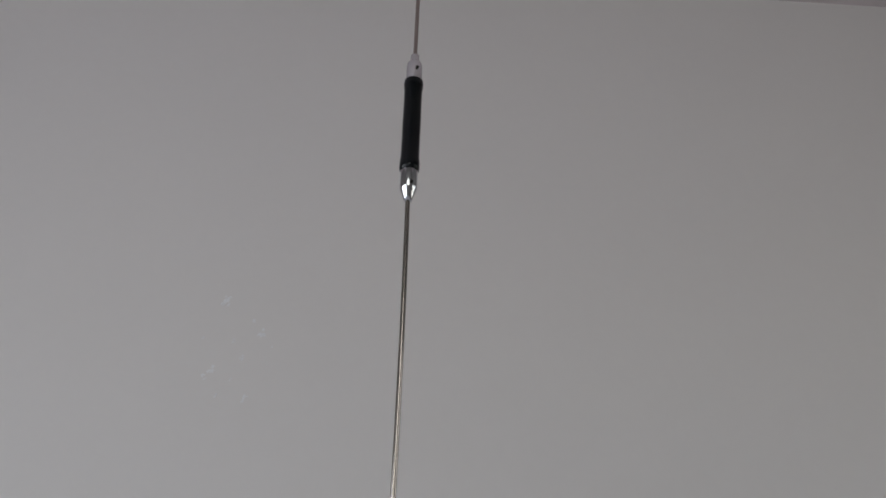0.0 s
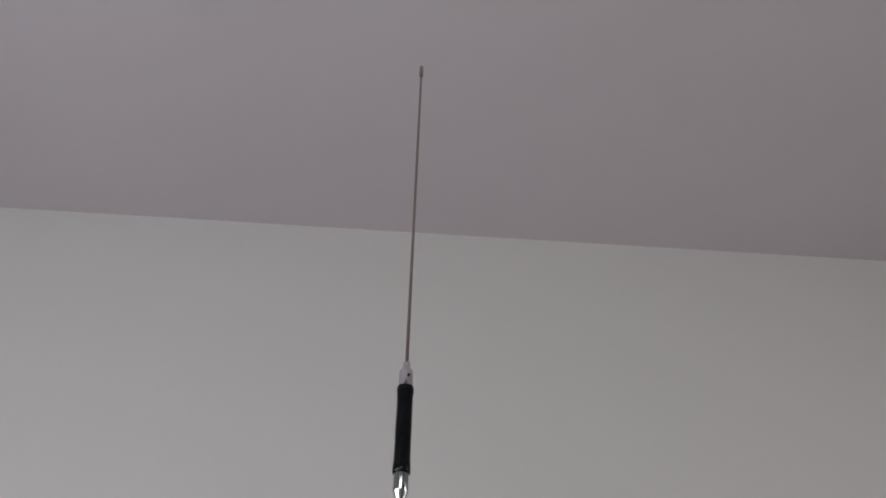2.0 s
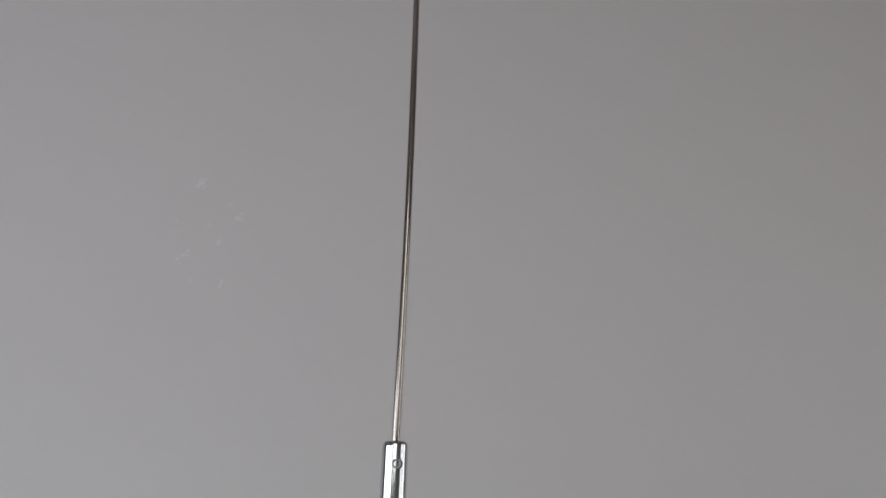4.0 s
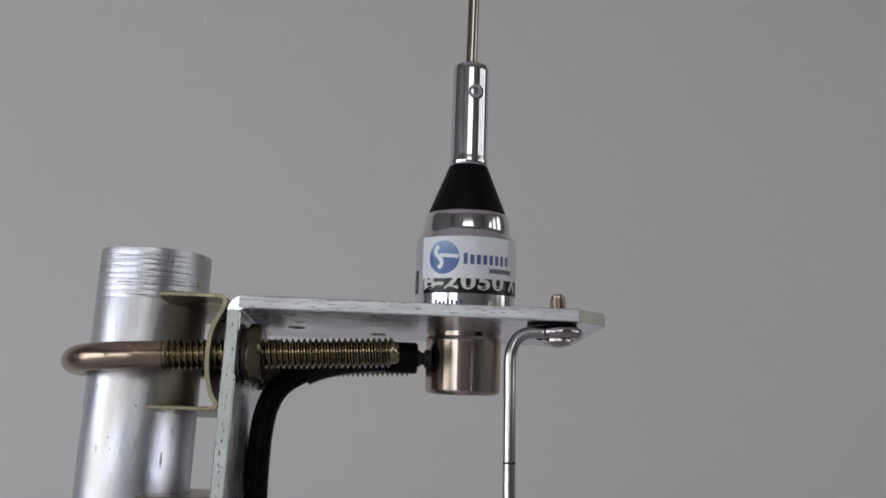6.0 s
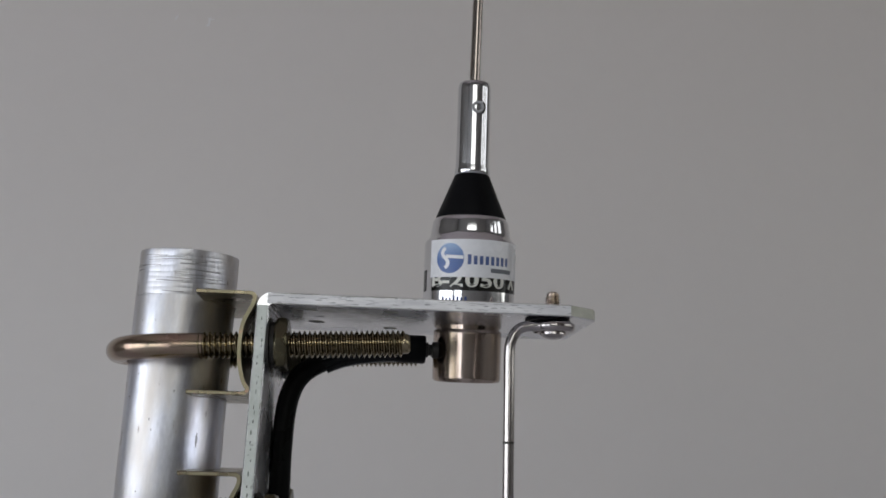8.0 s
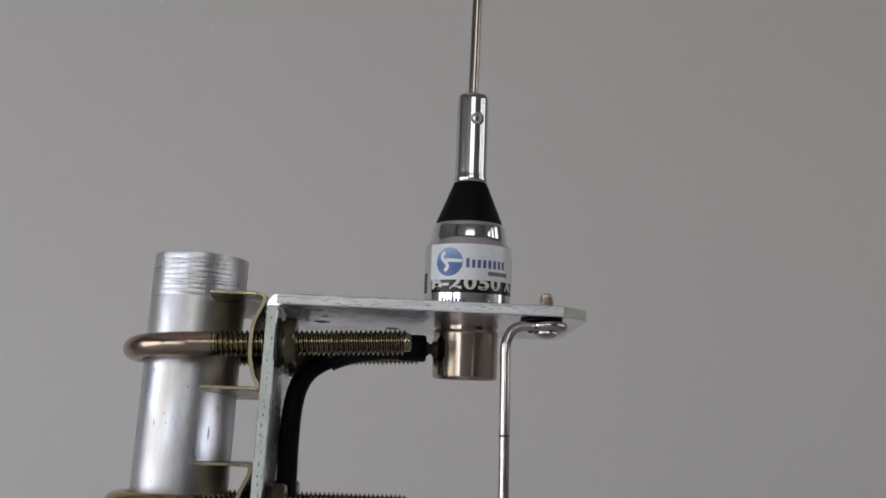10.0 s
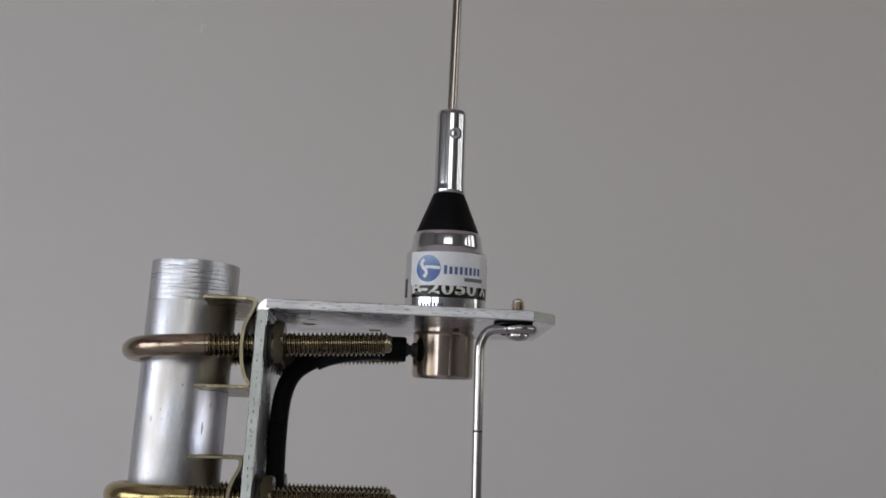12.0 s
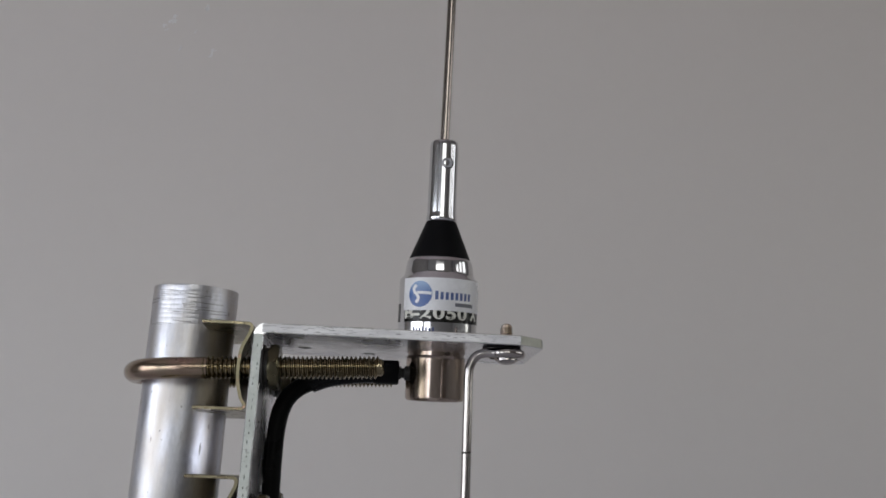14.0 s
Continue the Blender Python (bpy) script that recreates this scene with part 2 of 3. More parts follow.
def tilted_bar(x0, y0, x1, y1, wide, thick, steps=6):
    bm, cols = bmesh.new(), []
    d = Vector((x1 - x0, y1 - y0))
    s = Vector((-d.y, d.x)).normalized() * wide / 2
    for k in range(steps + 1):
        p = Vector((x0, y0)) + d * k / steps
        cols.append([bm.verts.new((*q, z)) for q, z in ((p - s, 0), (p + s, 0), (p + s, thick), (p - s, thick))])
    for p, q in zip(cols, cols[1:]):
        for k in range(4):
            bm.faces.new((p[k], p[(k + 1) % 4], q[(k + 1) % 4], q[k]))
    bm.faces.new(cols[0])
    bm.faces.new(cols[-1])
    return bm


def box_room(name, lo, hi, mat, label, category, holes=(), turn=0.0, pivot=(0, 0)):
    """A wall, floor or ceiling slab in metres; holes are openings (u0, u1, z0, z1) along its long side."""
    bm = bmesh.new()
    long_x = hi[0] - lo[0] >= hi[1] - lo[1]
    spans = [(lo[0] if long_x else lo[1], hi[0] if long_x else hi[1], lo[2], hi[2])]
    for h in holes:
        cut = [a for a in spans if a[0] <= h[0] and h[1] <= a[1] and a[2] <= h[2] and h[3] <= a[3]][0]
        spans.remove(cut)
        spans += [(cut[0], h[0], cut[2], cut[3]), (h[1], cut[1], cut[2], cut[3]), (h[0], h[1], cut[2], h[2]), (h[0], h[1], h[3], cut[3])]
    for u0, u1, z0, z1 in spans:
        c = [(u0, u1), (lo[1], hi[1])] if long_x else [(lo[0], hi[0]), (u0, u1)]
        m = Matrix.LocRotScale(((c[0][0] + c[0][1]) / 2, (c[1][0] + c[1][1]) / 2, (z0 + z1) / 2), None,
                               (c[0][1] - c[0][0], c[1][1] - c[1][0], z1 - z0))
        bmesh.ops.create_cube(bm, size=1, matrix=m)
    me = bpy.data.meshes.new(name)
    bm.to_mesh(me)
    bm.free()
    me.materials.append(mat)
    ob = new(name, me)
    ob.matrix_world = Matrix.Translation((*pivot, 0)) @ pose(0, 0, 0, 0, 0, turn) @ Matrix.Translation((-pivot[0], -pivot[1], 0))
    return tagged(ob, label, category, kind="structure")


# ---- the room ----
TOP = 0.80 + 1.854
box_room("floor", (-2.7, -2.9, -0.12), (2.7, 1.4, 0.0), FLOOR, "plain dull tiled floor of the room", "floor")
box_room("ceiling", (-2.7, -2.9, TOP), (2.7, 1.4, TOP + 0.12), CEILING, "matt pinkish grey painted flat ceiling", "ceiling")
wall_north = box_room("wall_north", (-2.6, 0.971, 0.0), (2.6, 1.10, TOP), WALL, "pale grey painted plaster wall with small scuffs", "wall", turn=1.66, pivot=(0, 0.971))
box_room("wall_south", (-2.6, -2.72, 0.0), (2.6, -2.60, TOP), DIM_WALL, "dim beige painted wall with two window openings", "wall", holes=((-2.30, -1.10, 0.06, 1.30), (-0.75, 0.59, 0.95, 1.91)))
box_room("wall_west", (-2.55, -2.6, 0.0), (-2.43, 0.88, TOP), DIM_WALL, "dim beige painted side wall with a window opening", "wall", holes=((-2.45, -0.30, 0.06, 1.40),))
box_room("wall_east", (2.30, -2.6, 0.0), (2.42, 1.05, TOP), DIM_WALL, "dim beige painted side wall with a barred opening", "wall", holes=((-1.68, 0.28, 0.90, 1.96),))


def window_frame(name, along, a0, a1, z0, z1, where, bars, half=0.025):
    """A plain painted frame with upright bars in a wall opening."""
    win = new(name)
    win.location = (where, a0, z0) if along == "y" else (a0, where, z0)
    tagged(win, "plain grey painted window frame with upright bars", "window", kind="structure")

    def bar(u0, u1, v0, v1, label):
        bm = bmesh.new()
        size = (u1 - u0, 0.04, v1 - v0) if along == "x" else (0.04, u1 - u0, v1 - v0)
        mid = ((u0 + u1) / 2 - a0, 0, (v0 + v1) / 2 - z0) if along == "x" else (0, (u0 + u1) / 2 - a0, (v0 + v1) / 2 - z0)
        bmesh.ops.create_cube(bm, size=1, matrix=Matrix.LocRotScale(mid, None, size))
        bmesh.ops.bevel(bm, geom=bm.edges[:], offset=0.006, segments=1, affect="EDGES")
        me = bpy.data.meshes.new(label)
        bm.to_mesh(me)
        bm.free()
        me.materials.append(DIM_WALL)
        ob = new(label, me)
        ob.parent = win

    bar(a0, a1, z0, z0 + 0.05, "bottom_rail")
    bar(a0, a1, z1 - 0.05, z1, "top_rail")
    for k in range(bars + 2):
        u = a0 + 0.025 + (a1 - a0 - 0.05) * k / (bars + 1)
        wide = half if 0 < k <= bars else 0.025
        bar(u - wide, u + wide, z0 + 0.05, z1 - 0.05, "mullion")


window_frame("window_1", "y", -2.45, -0.30, 0.06, 1.40, -2.49, 2)
window_frame("window_2", "y", -1.68, 0.28, 0.90, 1.96, 2.36, 2, 0.13)
window_frame("window_4", "x", -2.30, -1.10, 0.06, 1.30, -2.66, 1)
window_frame("window_3", "x", -0.75, 0.59, 0.95, 1.91, -2.66, 1)

# ---- antenna ----
antenna = thing("antenna", (0, 0, 0), "upright chrome mobile radio antenna with thin steel whip and black coil", "antenna")
TILT = (radians(6.84), radians(-0.34), 0)
antenna.rotation_euler = TILT
base = part("base", turned([(1.14, 0.0), (1.22, 0.04), (1.245, 0.12), (1.245, 0.17), (1.245, 1.95), (1.245, 2.00), (1.225, 2.07), (1.16, 2.13), (1.13, 2.17), (1.105, 2.22), (1.092, 2.28), (1.086, 2.32), (1.046, 2.60), (1.03, 2.66), (0.985, 2.72), (0.95, 2.735)], segs=72), CHROME, antenna, "polished chrome round base")
part("cone", turned([(0.965, 2.735), (0.965, 2.77), (0.487, 3.96), (0.46, 3.97)], segs=64), RUBBER, antenna, "matt black tapered cone")
ferrule = part("ferrule", turned([(0.47, 3.97), (0.49, 4.0), (0.49, 4.10), (0.466, 4.20), (0.464, 4.25), (0.458, 6.44), (0.456, 6.50), (0.43, 6.60), (0.38, 6.635), (0.14, 6.64)], segs=56), CHROME, antenna, "chrome collar gripping the whip")
sc = turned([(0.02, -0.03), (0.10, -0.03), (0.10, 0.07), (0.165, 0.07), (0.175, 0.0), (0.175, -0.20)], segs=24)
bmesh.ops.rotate(sc, verts=sc.verts, cent=(0, 0, 0), matrix=Matrix.Rotation(radians(90), 3, "X"))
bmesh.ops.translate(sc, verts=sc.verts, vec=(0.075, -0.432, 5.83))
part("set_screw", sc, DULL, ferrule, "small round socket screw")
ring = turned([(0.175, 0.0), (0.215, 0.0), (0.215, -0.10), (0.175, -0.10)], segs=24, closed=True)
bmesh.ops.rotate(ring, verts=ring.verts, cent=(0, 0, 0), matrix=Matrix.Rotation(radians(90), 3, "X"))
bmesh.ops.translate(ring, verts=ring.verts, vec=(0.075, -0.427, 5.83))
part("hole_rim", ring, DARK, ferrule, "dark rim of the screw hole")


def leaning(bm):
    """The whip stands a trace aslant in its collar."""
    for v in bm.verts:
        v.co.y += -0.006 * (v.co.z - 6.6)
    return bm


lower_rod = turned([(0.145 - 0.013 * k / 16, 6.6 + 19.9 * k / 16) for k in range(17)], segs=20)
for v in lower_rod.verts:
    v.co.x += 0.07 * math.sin(math.pi * (v.co.z - 6.6) / 19.9)
part("whip_rod", leaning(lower_rod), WHIP, antenna, "thin bare steel lower rod")
coil = part("coil", leaning(turned([(0.466, 28.23), (0.559, 28.35), (0.575, 28.54), (0.569, 28.89), (0.536, 29.14), (0.526, 30.57), (0.538, 31.59), (0.526, 32.80), (0.534, 33.98),
                                    (0.575, 34.29), (0.580, 34.59), (0.559, 34.71), (0.466, 34.76)], segs=36)), SHRINK, antenna, "black sleeved loading coil")
part("lower_collar", leaning(turned([(0.166, 26.30), (0.233, 26.35), (0.290, 26.56), (0.445, 26.96), (0.480, 27.09), (0.492, 27.14), (0.492, 28.23)], segs=36)), CHROME, coil, "tapered chrome collar")
part("upper_collar", leaning(turned([(0.480, 34.76), (0.480, 35.86), (0.435, 36.07), (0.290, 36.28), (0.259, 36.33), (0.259, 36.74), (0.135, 36.79)], segs=36)), CHROME, coil, "stepped chrome collar")
for z, y in ((27.32, -0.463), (35.48, -0.452)):
    sc = turned([(0.02, 0.0), (0.085, 0.0), (0.085, 0.05), (0.10, 0.05)], segs=16)
    bmesh.ops.rotate(sc, verts=sc.verts, cent=(0, 0, 0), matrix=Matrix.Rotation(radians(25), 3, "Z") @ Matrix.Rotation(radians(90), 3, "X"))
    bmesh.ops.translate(sc, verts=sc.verts, vec=(0.18, y, z))
    part("grub_screw", leaning(sc), DARK, antenna)
part("whip_tip_rod", leaning(turned([(0.124, 36.72), (0.118, 54.70), (0.113, 71.91)], segs=16)), WHIP, antenna, "thin bare steel upper rod")
part("tip_cap", leaning(turned([(0.103, 71.71), (0.196, 71.91), (0.206, 72.61), (0.191, 73.50), (0.113, 73.70)], segs=20)), WHIP, antenna, "small steel end cap")
# printed band and sticker round the base
R = 1.245
band = part("printed_band", shell(R, 0.006, -58, 100, 0.68, 1.35), BLACK_INK, base, "black printed band")
part("band_end", shell(R, 0.006, -84, -72, 0.68, 1.25, 6), BLACK_INK, base)
across = -1.27
for letter, wide in zip("B-2050", (0.40, 0.24, 0.41, 0.39, 0.38, 0.52)):
    part("number_character", wrapped(lettering(letter, 0.36, across, 0.79, 0.004, 1.4), R + 0.007), WHITE_INK, base)
    across += wide
for x0, y0, x1, y1 in ((1.12, 0.79, 1.40, 1.22), (1.40, 0.79, 1.12, 1.22)):
    part("band_mark", wrapped(tilted_bar(x0, y0, x1, y1, 0.08, 0.004), R + 0.007), WHITE_INK, base)
for k in range(7):
    x0, tall = -0.86 + 0.105 * k, (0.13, 0.09, 0.10, 0.13, 0.12, 0.10, 0.12)[k]
    part("fine_print", wrapped(flat_bar(x0, x0 + 0.06, 0.40, 0.40 + tall, 0.003, 2), R), NAVY, base)
sticker = part("sticker", shell(R + 0.008, 0.012, -60, 98, 1.03, 2.03, 60), PAPER, base, "white paper sticker with blue print")
S = R + 0.0215


def bent_bar(points, wide, thick):
    """A flat stroke of even width along a bent line."""
    bm, cols = bmesh.new(), []
    for i, p in enumerate(points):
        d = Vector(points[min(i + 1, len(points) - 1)]) - Vector(points[max(i - 1, 0)])
        o = Vector((-d.y, d.x)).normalized() * wide / 2
        p = Vector(p)
        cols.append([bm.verts.new((*q, z)) for q, z in ((p - o, 0), (p + o, 0), (p + o, thick), (p - o, thick))])
    for p, q in zip(cols, cols[1:]):
        for k in range(4):
            bm.faces.new((p[k], p[(k + 1) % 4], q[(k + 1) % 4], q[k]))
    bm.faces.new(cols[0])
    bm.faces.new(cols[-1])
    return bm


LX, LY = -0.665, 1.525
part("round_emblem", wrapped(disc(LX, LY, 0.40, 0.003), S), BLUE, sticker, "round blue emblem")
wave = [(LX - 0.13 - 0.085 * math.sin(2 * math.pi * k / 32), LY + 0.27 - 0.0165 * k) for k in range(33)]
part("emblem_stroke", wrapped(bent_bar(wave, 0.10, 0.003), S + 0.004), PAPER, sticker)
part("emblem_stroke", wrapped(tilted_bar(LX - 0.10, LY + 0.05, LX + 0.38, LY + 0.02, 0.09, 0.003), S + 0.004), PAPER, sticker)
for k in range(8):
    x0 = -0.17 + 0.158 * k
    part("brand_bar", wrapped(flat_bar(x0, x0 + 0.095, 1.365, 1.365 + (0.26 if k == 0 else 0.225), 0.003, 3), S), LETTER, sticker)
part("number_bar", wrapped(flat_bar(0.46, 1.18, 1.17, 1.28, 0.003), S), GREY_INK, sticker)

# ---- bracket ----
bracket = thing("mounting_bracket", (-5.1, -0.4, -8.0), "bent raw aluminium angle bracket with worn edges and drilled holes", "bracket")
YF, YB, T = -2.75, 1.43, 0.285
XL, XR, ZB = -5.27, 2.98, -8.0
BEND = 0.34
flat = [(XL + BEND, YF), (2.24, YF), (2.90, -2.30), (XR, -2.1), (XR, 1.25), (2.5, YB), (XL + BEND, YB)]
holes = [(-4.07, -2.10, 0.19), (-4.07, -0.25, 0.21), (-2.10, -2.2, 0.17), (-2.10, 0.42, 0.20), (-3.9, -1.2, 0.12)]
plate = part("top_plate", drilled(flat, holes, T, lambda u, v, w: (u, v, w - T), 0.015), ALUMINIUM, bracket, "horizontal aluminium plate", edge=20)
plate.data.materials.append(CUT)
for f in plate.data.polygons:
    f.material_index = int(abs(f.normal.z) < 0.5)
side_holes = [(y, z, 0.36) for y in (-2.30, 0.90) for z in (-1.15, -5.22)]
part("side_plate", drilled([(YF, ZB), (YB, ZB), (YB, -BEND), (YF, -BEND)], side_holes, T, lambda u, v, w: (XL + w, u, v)), ALUMINIUM, bracket, "upright aluminium plate", edge=20)
bm = bmesh.new()
cols = []
for k in range(9):
    a = radians(90 + 90 * k / 8)
    cols.append([bm.verts.new((XL + BEND + r * math.cos(a), y, -BEND + r * math.sin(a))) for r, y in ((BEND, YF + 0.02), (BEND, YB), (BEND - T, YB), (BEND - T, YF + 0.02))])
for p, q in zip(cols, cols[1:]):
    for k in range(4):
        bm.faces.new((p[k], p[(k + 1) % 4], q[(k + 1) % 4], q[k]))
part("bend", bm, ALUMINIUM, bracket)


def worn_strip(points, depth):
    """A rough sawn edge: a thin uneven strip on the front of the plate."""
    bm, cols = bmesh.new(), []
    n = 160
    for k in range(n + 1):
        f = k / n * (len(points) - 1)
        i = min(int(f), len(points) - 2)
        a = Vector(points[i][0]).lerp(Vector(points[i + 1][0]), f - i)
        b = Vector(points[i][1]).lerp(Vector(points[i + 1][1]), f - i)
        j = 0.018 * noise.noise(Vector((k * 0.37, 1.0, len(points))))
        d = (b - a).normalized()
        cols.append([bm.verts.new((p.x, y, p.z)) for p, y in ((a + d * (0.015 + abs(j)), YF - depth), (b - d * (0.015 + abs(j) * 0.6), YF - depth), (b, YF + 0.03), (a, YF + 0.03))])
    for p, q in zip(cols, cols[1:]):
        for k in range(4):
            bm.faces.new((p[k], p[(k + 1) % 4], q[(k + 1) % 4], q[k]))
    bm.faces.new(cols[0])
    bm.faces.new(cols[-1])
    return bm


part("plate_edge", worn_strip([((XL + BEND - 0.1, 0, -0.012), (XL + BEND - 0.1, 0, -T + 0.012)), ((2.235, 0, -0.012), (2.235, 0, -T + 0.012))], 0.012), SCRATCHED, bracket, "bright scratched cut edge")
part("upright_edge", worn_strip([((XL + 0.012, 0, -0.32), (XL + T - 0.012, 0, -0.32)), ((XL + 0.012, 0, ZB + 0.02), (XL + T - 0.012, 0, ZB + 0.02))], 0.012), ALU_EDGE, bracket, "pitted sawn edge with greenish marks")

rng = random.Random(11)


def flake(x, z, wide, high, y):
    bm = bmesh.new()
    ring = [(x + wide / 2 * math.cos(a) * (0.7 + 0.5 * rng.random()), z + high / 2 * math.sin(a) * (0.7 + 0.5 * rng.random())) for a in [2 * math.pi * k / 7 for k in range(7)]]
    a = [bm.verts.new((u, y, w)) for u, w in ring]
    b = [bm.verts.new((u, y + 0.03, w)) for u, w in ring]
    bm.faces.new(a)
    for k in range(7):
        bm.faces.new((a[k], a[(k + 1) % 7], b[(k + 1) % 7], b[k]))
    return bm


for k in range(24):
    part("pit", flake(XL + 0.10 + 0.09 * rng.random(), -0.55 - 0.22 * k - 0.16 * rng.random(), 0.015 + 0.03 * rng.random() ** 2, 0.03 + 0.12 * rng.random(), YF - 0.0135), PIT if k % 2 else GREENISH, bracket)
for k in range(24):
    part("scratch", flake(-4.8 + 0.295 * k + 0.2 * rng.random(), -0.03 - 0.09 * rng.random() ** 2, 0.08 + 0.22 * rng.random(), 0.008 + 0.010 * rng.random(), YF - 0.0135), DULL, bracket)

# ---- mast ----
PX, PY = -7.46, -0.52
mast = thing("mast_pipe", (PX - 0.65, PY + 0.06 * 81.3, -80.0), "bright galvanized steel pipe with faint turned grooves near its open top", "pipe")
mast.rotation_euler = (math.atan(0.06), math.atan(0.008), 0)
BX, BY, HIGH = PX - 0.65, PY + 0.06 * 81.3, 81.43
prof = [(1.252, -79.98)] + [(1.252, z) for z in (-50, -20, -6)]
for z in (0.28, 0.45, 0.58, 0.73, 0.86, 1.0, 1.12, 1.22):
    prof += [(1.252, z - 0.022), (1.2497, z - 0.008), (1.2497, z + 0.006), (1.252, z + 0.018)]
top = -80 + HIGH
prof += [(1.252, top - 0.06), (1.245, top - 0.012), (1.21, top), (1.09, top - 0.01), (1.07, top - 0.06), (1.07, -79.98)]
bm = turned(prof, (BX, BY), segs=72, closed=True)
for v in bm.verts:
    a = math.atan2(v.co.y - BY, v.co.x - BX)
    if 0.1 < v.co.z < 1.3:
        v.co.z += 0.02 * math.sin(2 * a + v.co.z * 3) + 0.012 * math.sin(5 * a + 9 * v.co.z)
        v.co.x += 0.004 * noise.noise(Vector((3 * a, 7 * v.co.z, 0.5)))
pipe = part("pipe", bm, ZINC, mast, edge=60)
for k in range(22):
    z = top - 0.18 - 0.046 * k * (0.7 + 0.5 * rng.random()) - 0.02
    a0 = -75 + 110 * rng.random()
    wide = 14 + 45 * rng.random() * (1 - k / 30)
    bm = shell(1.247, 0.0065, a0, a0 + wide, 0, 0.010 + 0.012 * rng.random(), 12)
    drop = 0.05 * (rng.random() - 0.5)
    for v in bm.verts:
        a = math.atan2(v.co.x, -v.co.y)
        v.co = (BX + v.co.x, BY + v.co.y, z + v.co.z + drop * a + 0.012 * math.sin(7 * a + k))
    part("groove", bm, SCORE, pipe)
for k in range(9):
    z, a = 0.3 - 5.0 * rng.random(), radians(-70 + 80 * rng.random())
    bm = shell(1.248, 0.005, math.degrees(a), math.degrees(a) + 0.6 + 1.0 * rng.random(), 0, 0.02 + 0.05 * rng.random(), 3)
    for v in bm.verts:
        v.co = (BX + v.co.x, BY + v.co.y, z + v.co.z)
    part("nick", bm, SCORE, pipe)

for a0, a1, z0, z1 in ((38.6, 39.5, -3.36, -3.14), (39.3, 40.6, -3.42, -3.08), (40.4, 41.3, -3.33, -3.17)):
    bm = shell(1.248, 0.0055, a0, a1, z0, z1, 3)
    for v in bm.verts:
        v.co.x, v.co.y = BX + v.co.x, BY + v.co.y
    part("dent_mark", bm, SCORE, pipe)

# ---- U-bolts with nuts, washers ----
def screw_thread(x0, x1, outer, inner, pitch, center, axis="x", segs=24):
    """A round bar with a helical thread along x or z, from x0 to x1."""
    bm = turned([(inner - 0.05, x0), (inner + 0.004, x0 + 0.03), (inner + 0.004, x1 - 0.05), (inner - 0.05, x1)], center, segs, axis)
    cols, many = [], int((x1 - x0 - 0.10) / pitch * segs) - segs
    for k in range(many):
        a, h = 2 * math.pi * k / segs, x0 + 0.04 + pitch * k / segs
        fade = min(1.0, k / 8, (many - 1 - k) / 8)
        col = []
        for r, p in ((inner, 0.06), (inner + (outer - inner) * fade, 0.44), (inner + (outer - inner) * fade, 0.58), (inner, 0.98)):
            u, v = center[0] + r * math.cos(a), center[1] + r * math.sin(a)
            col.append(bm.verts.new((h + p * pitch, u, v) if axis == "x" else (u, v, h + p * pitch)))
        cols.append(col)
    for p, q in zip(cols, cols[1:]):
        for k in range(3):
            bm.faces.new((p[k], p[k + 1], q[k + 1], q[k]))
    return bm


def hex_nut(radius, a, b, center, turn=0.0):
    """A hexagon nut along x whose corners are turned off towards both ends."""
    bm, rings, n = bmesh.new(), [], 48
    for x, lathe in ((a, 0.80), (a, 0.86), (a + 0.05, 0.95), (a + 0.09, 1.0), (b - 0.09, 1.0), (b - 0.05, 0.95), (b, 0.86), (b, 0.80)):
        ring = []
        for k in range(n):
            t = 2 * math.pi * k / n
            flat_r = math.cos(math.pi / 6) / math.cos((t - turn + math.pi / 6) % (math.pi / 3) - math.pi / 6)
            r = radius * min(flat_r, lathe if lathe < 1 else 9)
            ring.append(bm.verts.new((x, center[0] + r * math.cos(t), center[1] + r * math.sin(t))))
        rings.append(ring)
    for p, q in zip(rings, rings[1:]):
        for k in range(n):
            bm.faces.new((p[k], p[(k + 1) % n], q[(k + 1) % n], q[k]))
    bm.faces.new(rings[0])
    bm.faces.new(rings[-1])
    bmesh.ops.remove_doubles(bm, verts=bm.verts, dist=1e-5)
    return bm


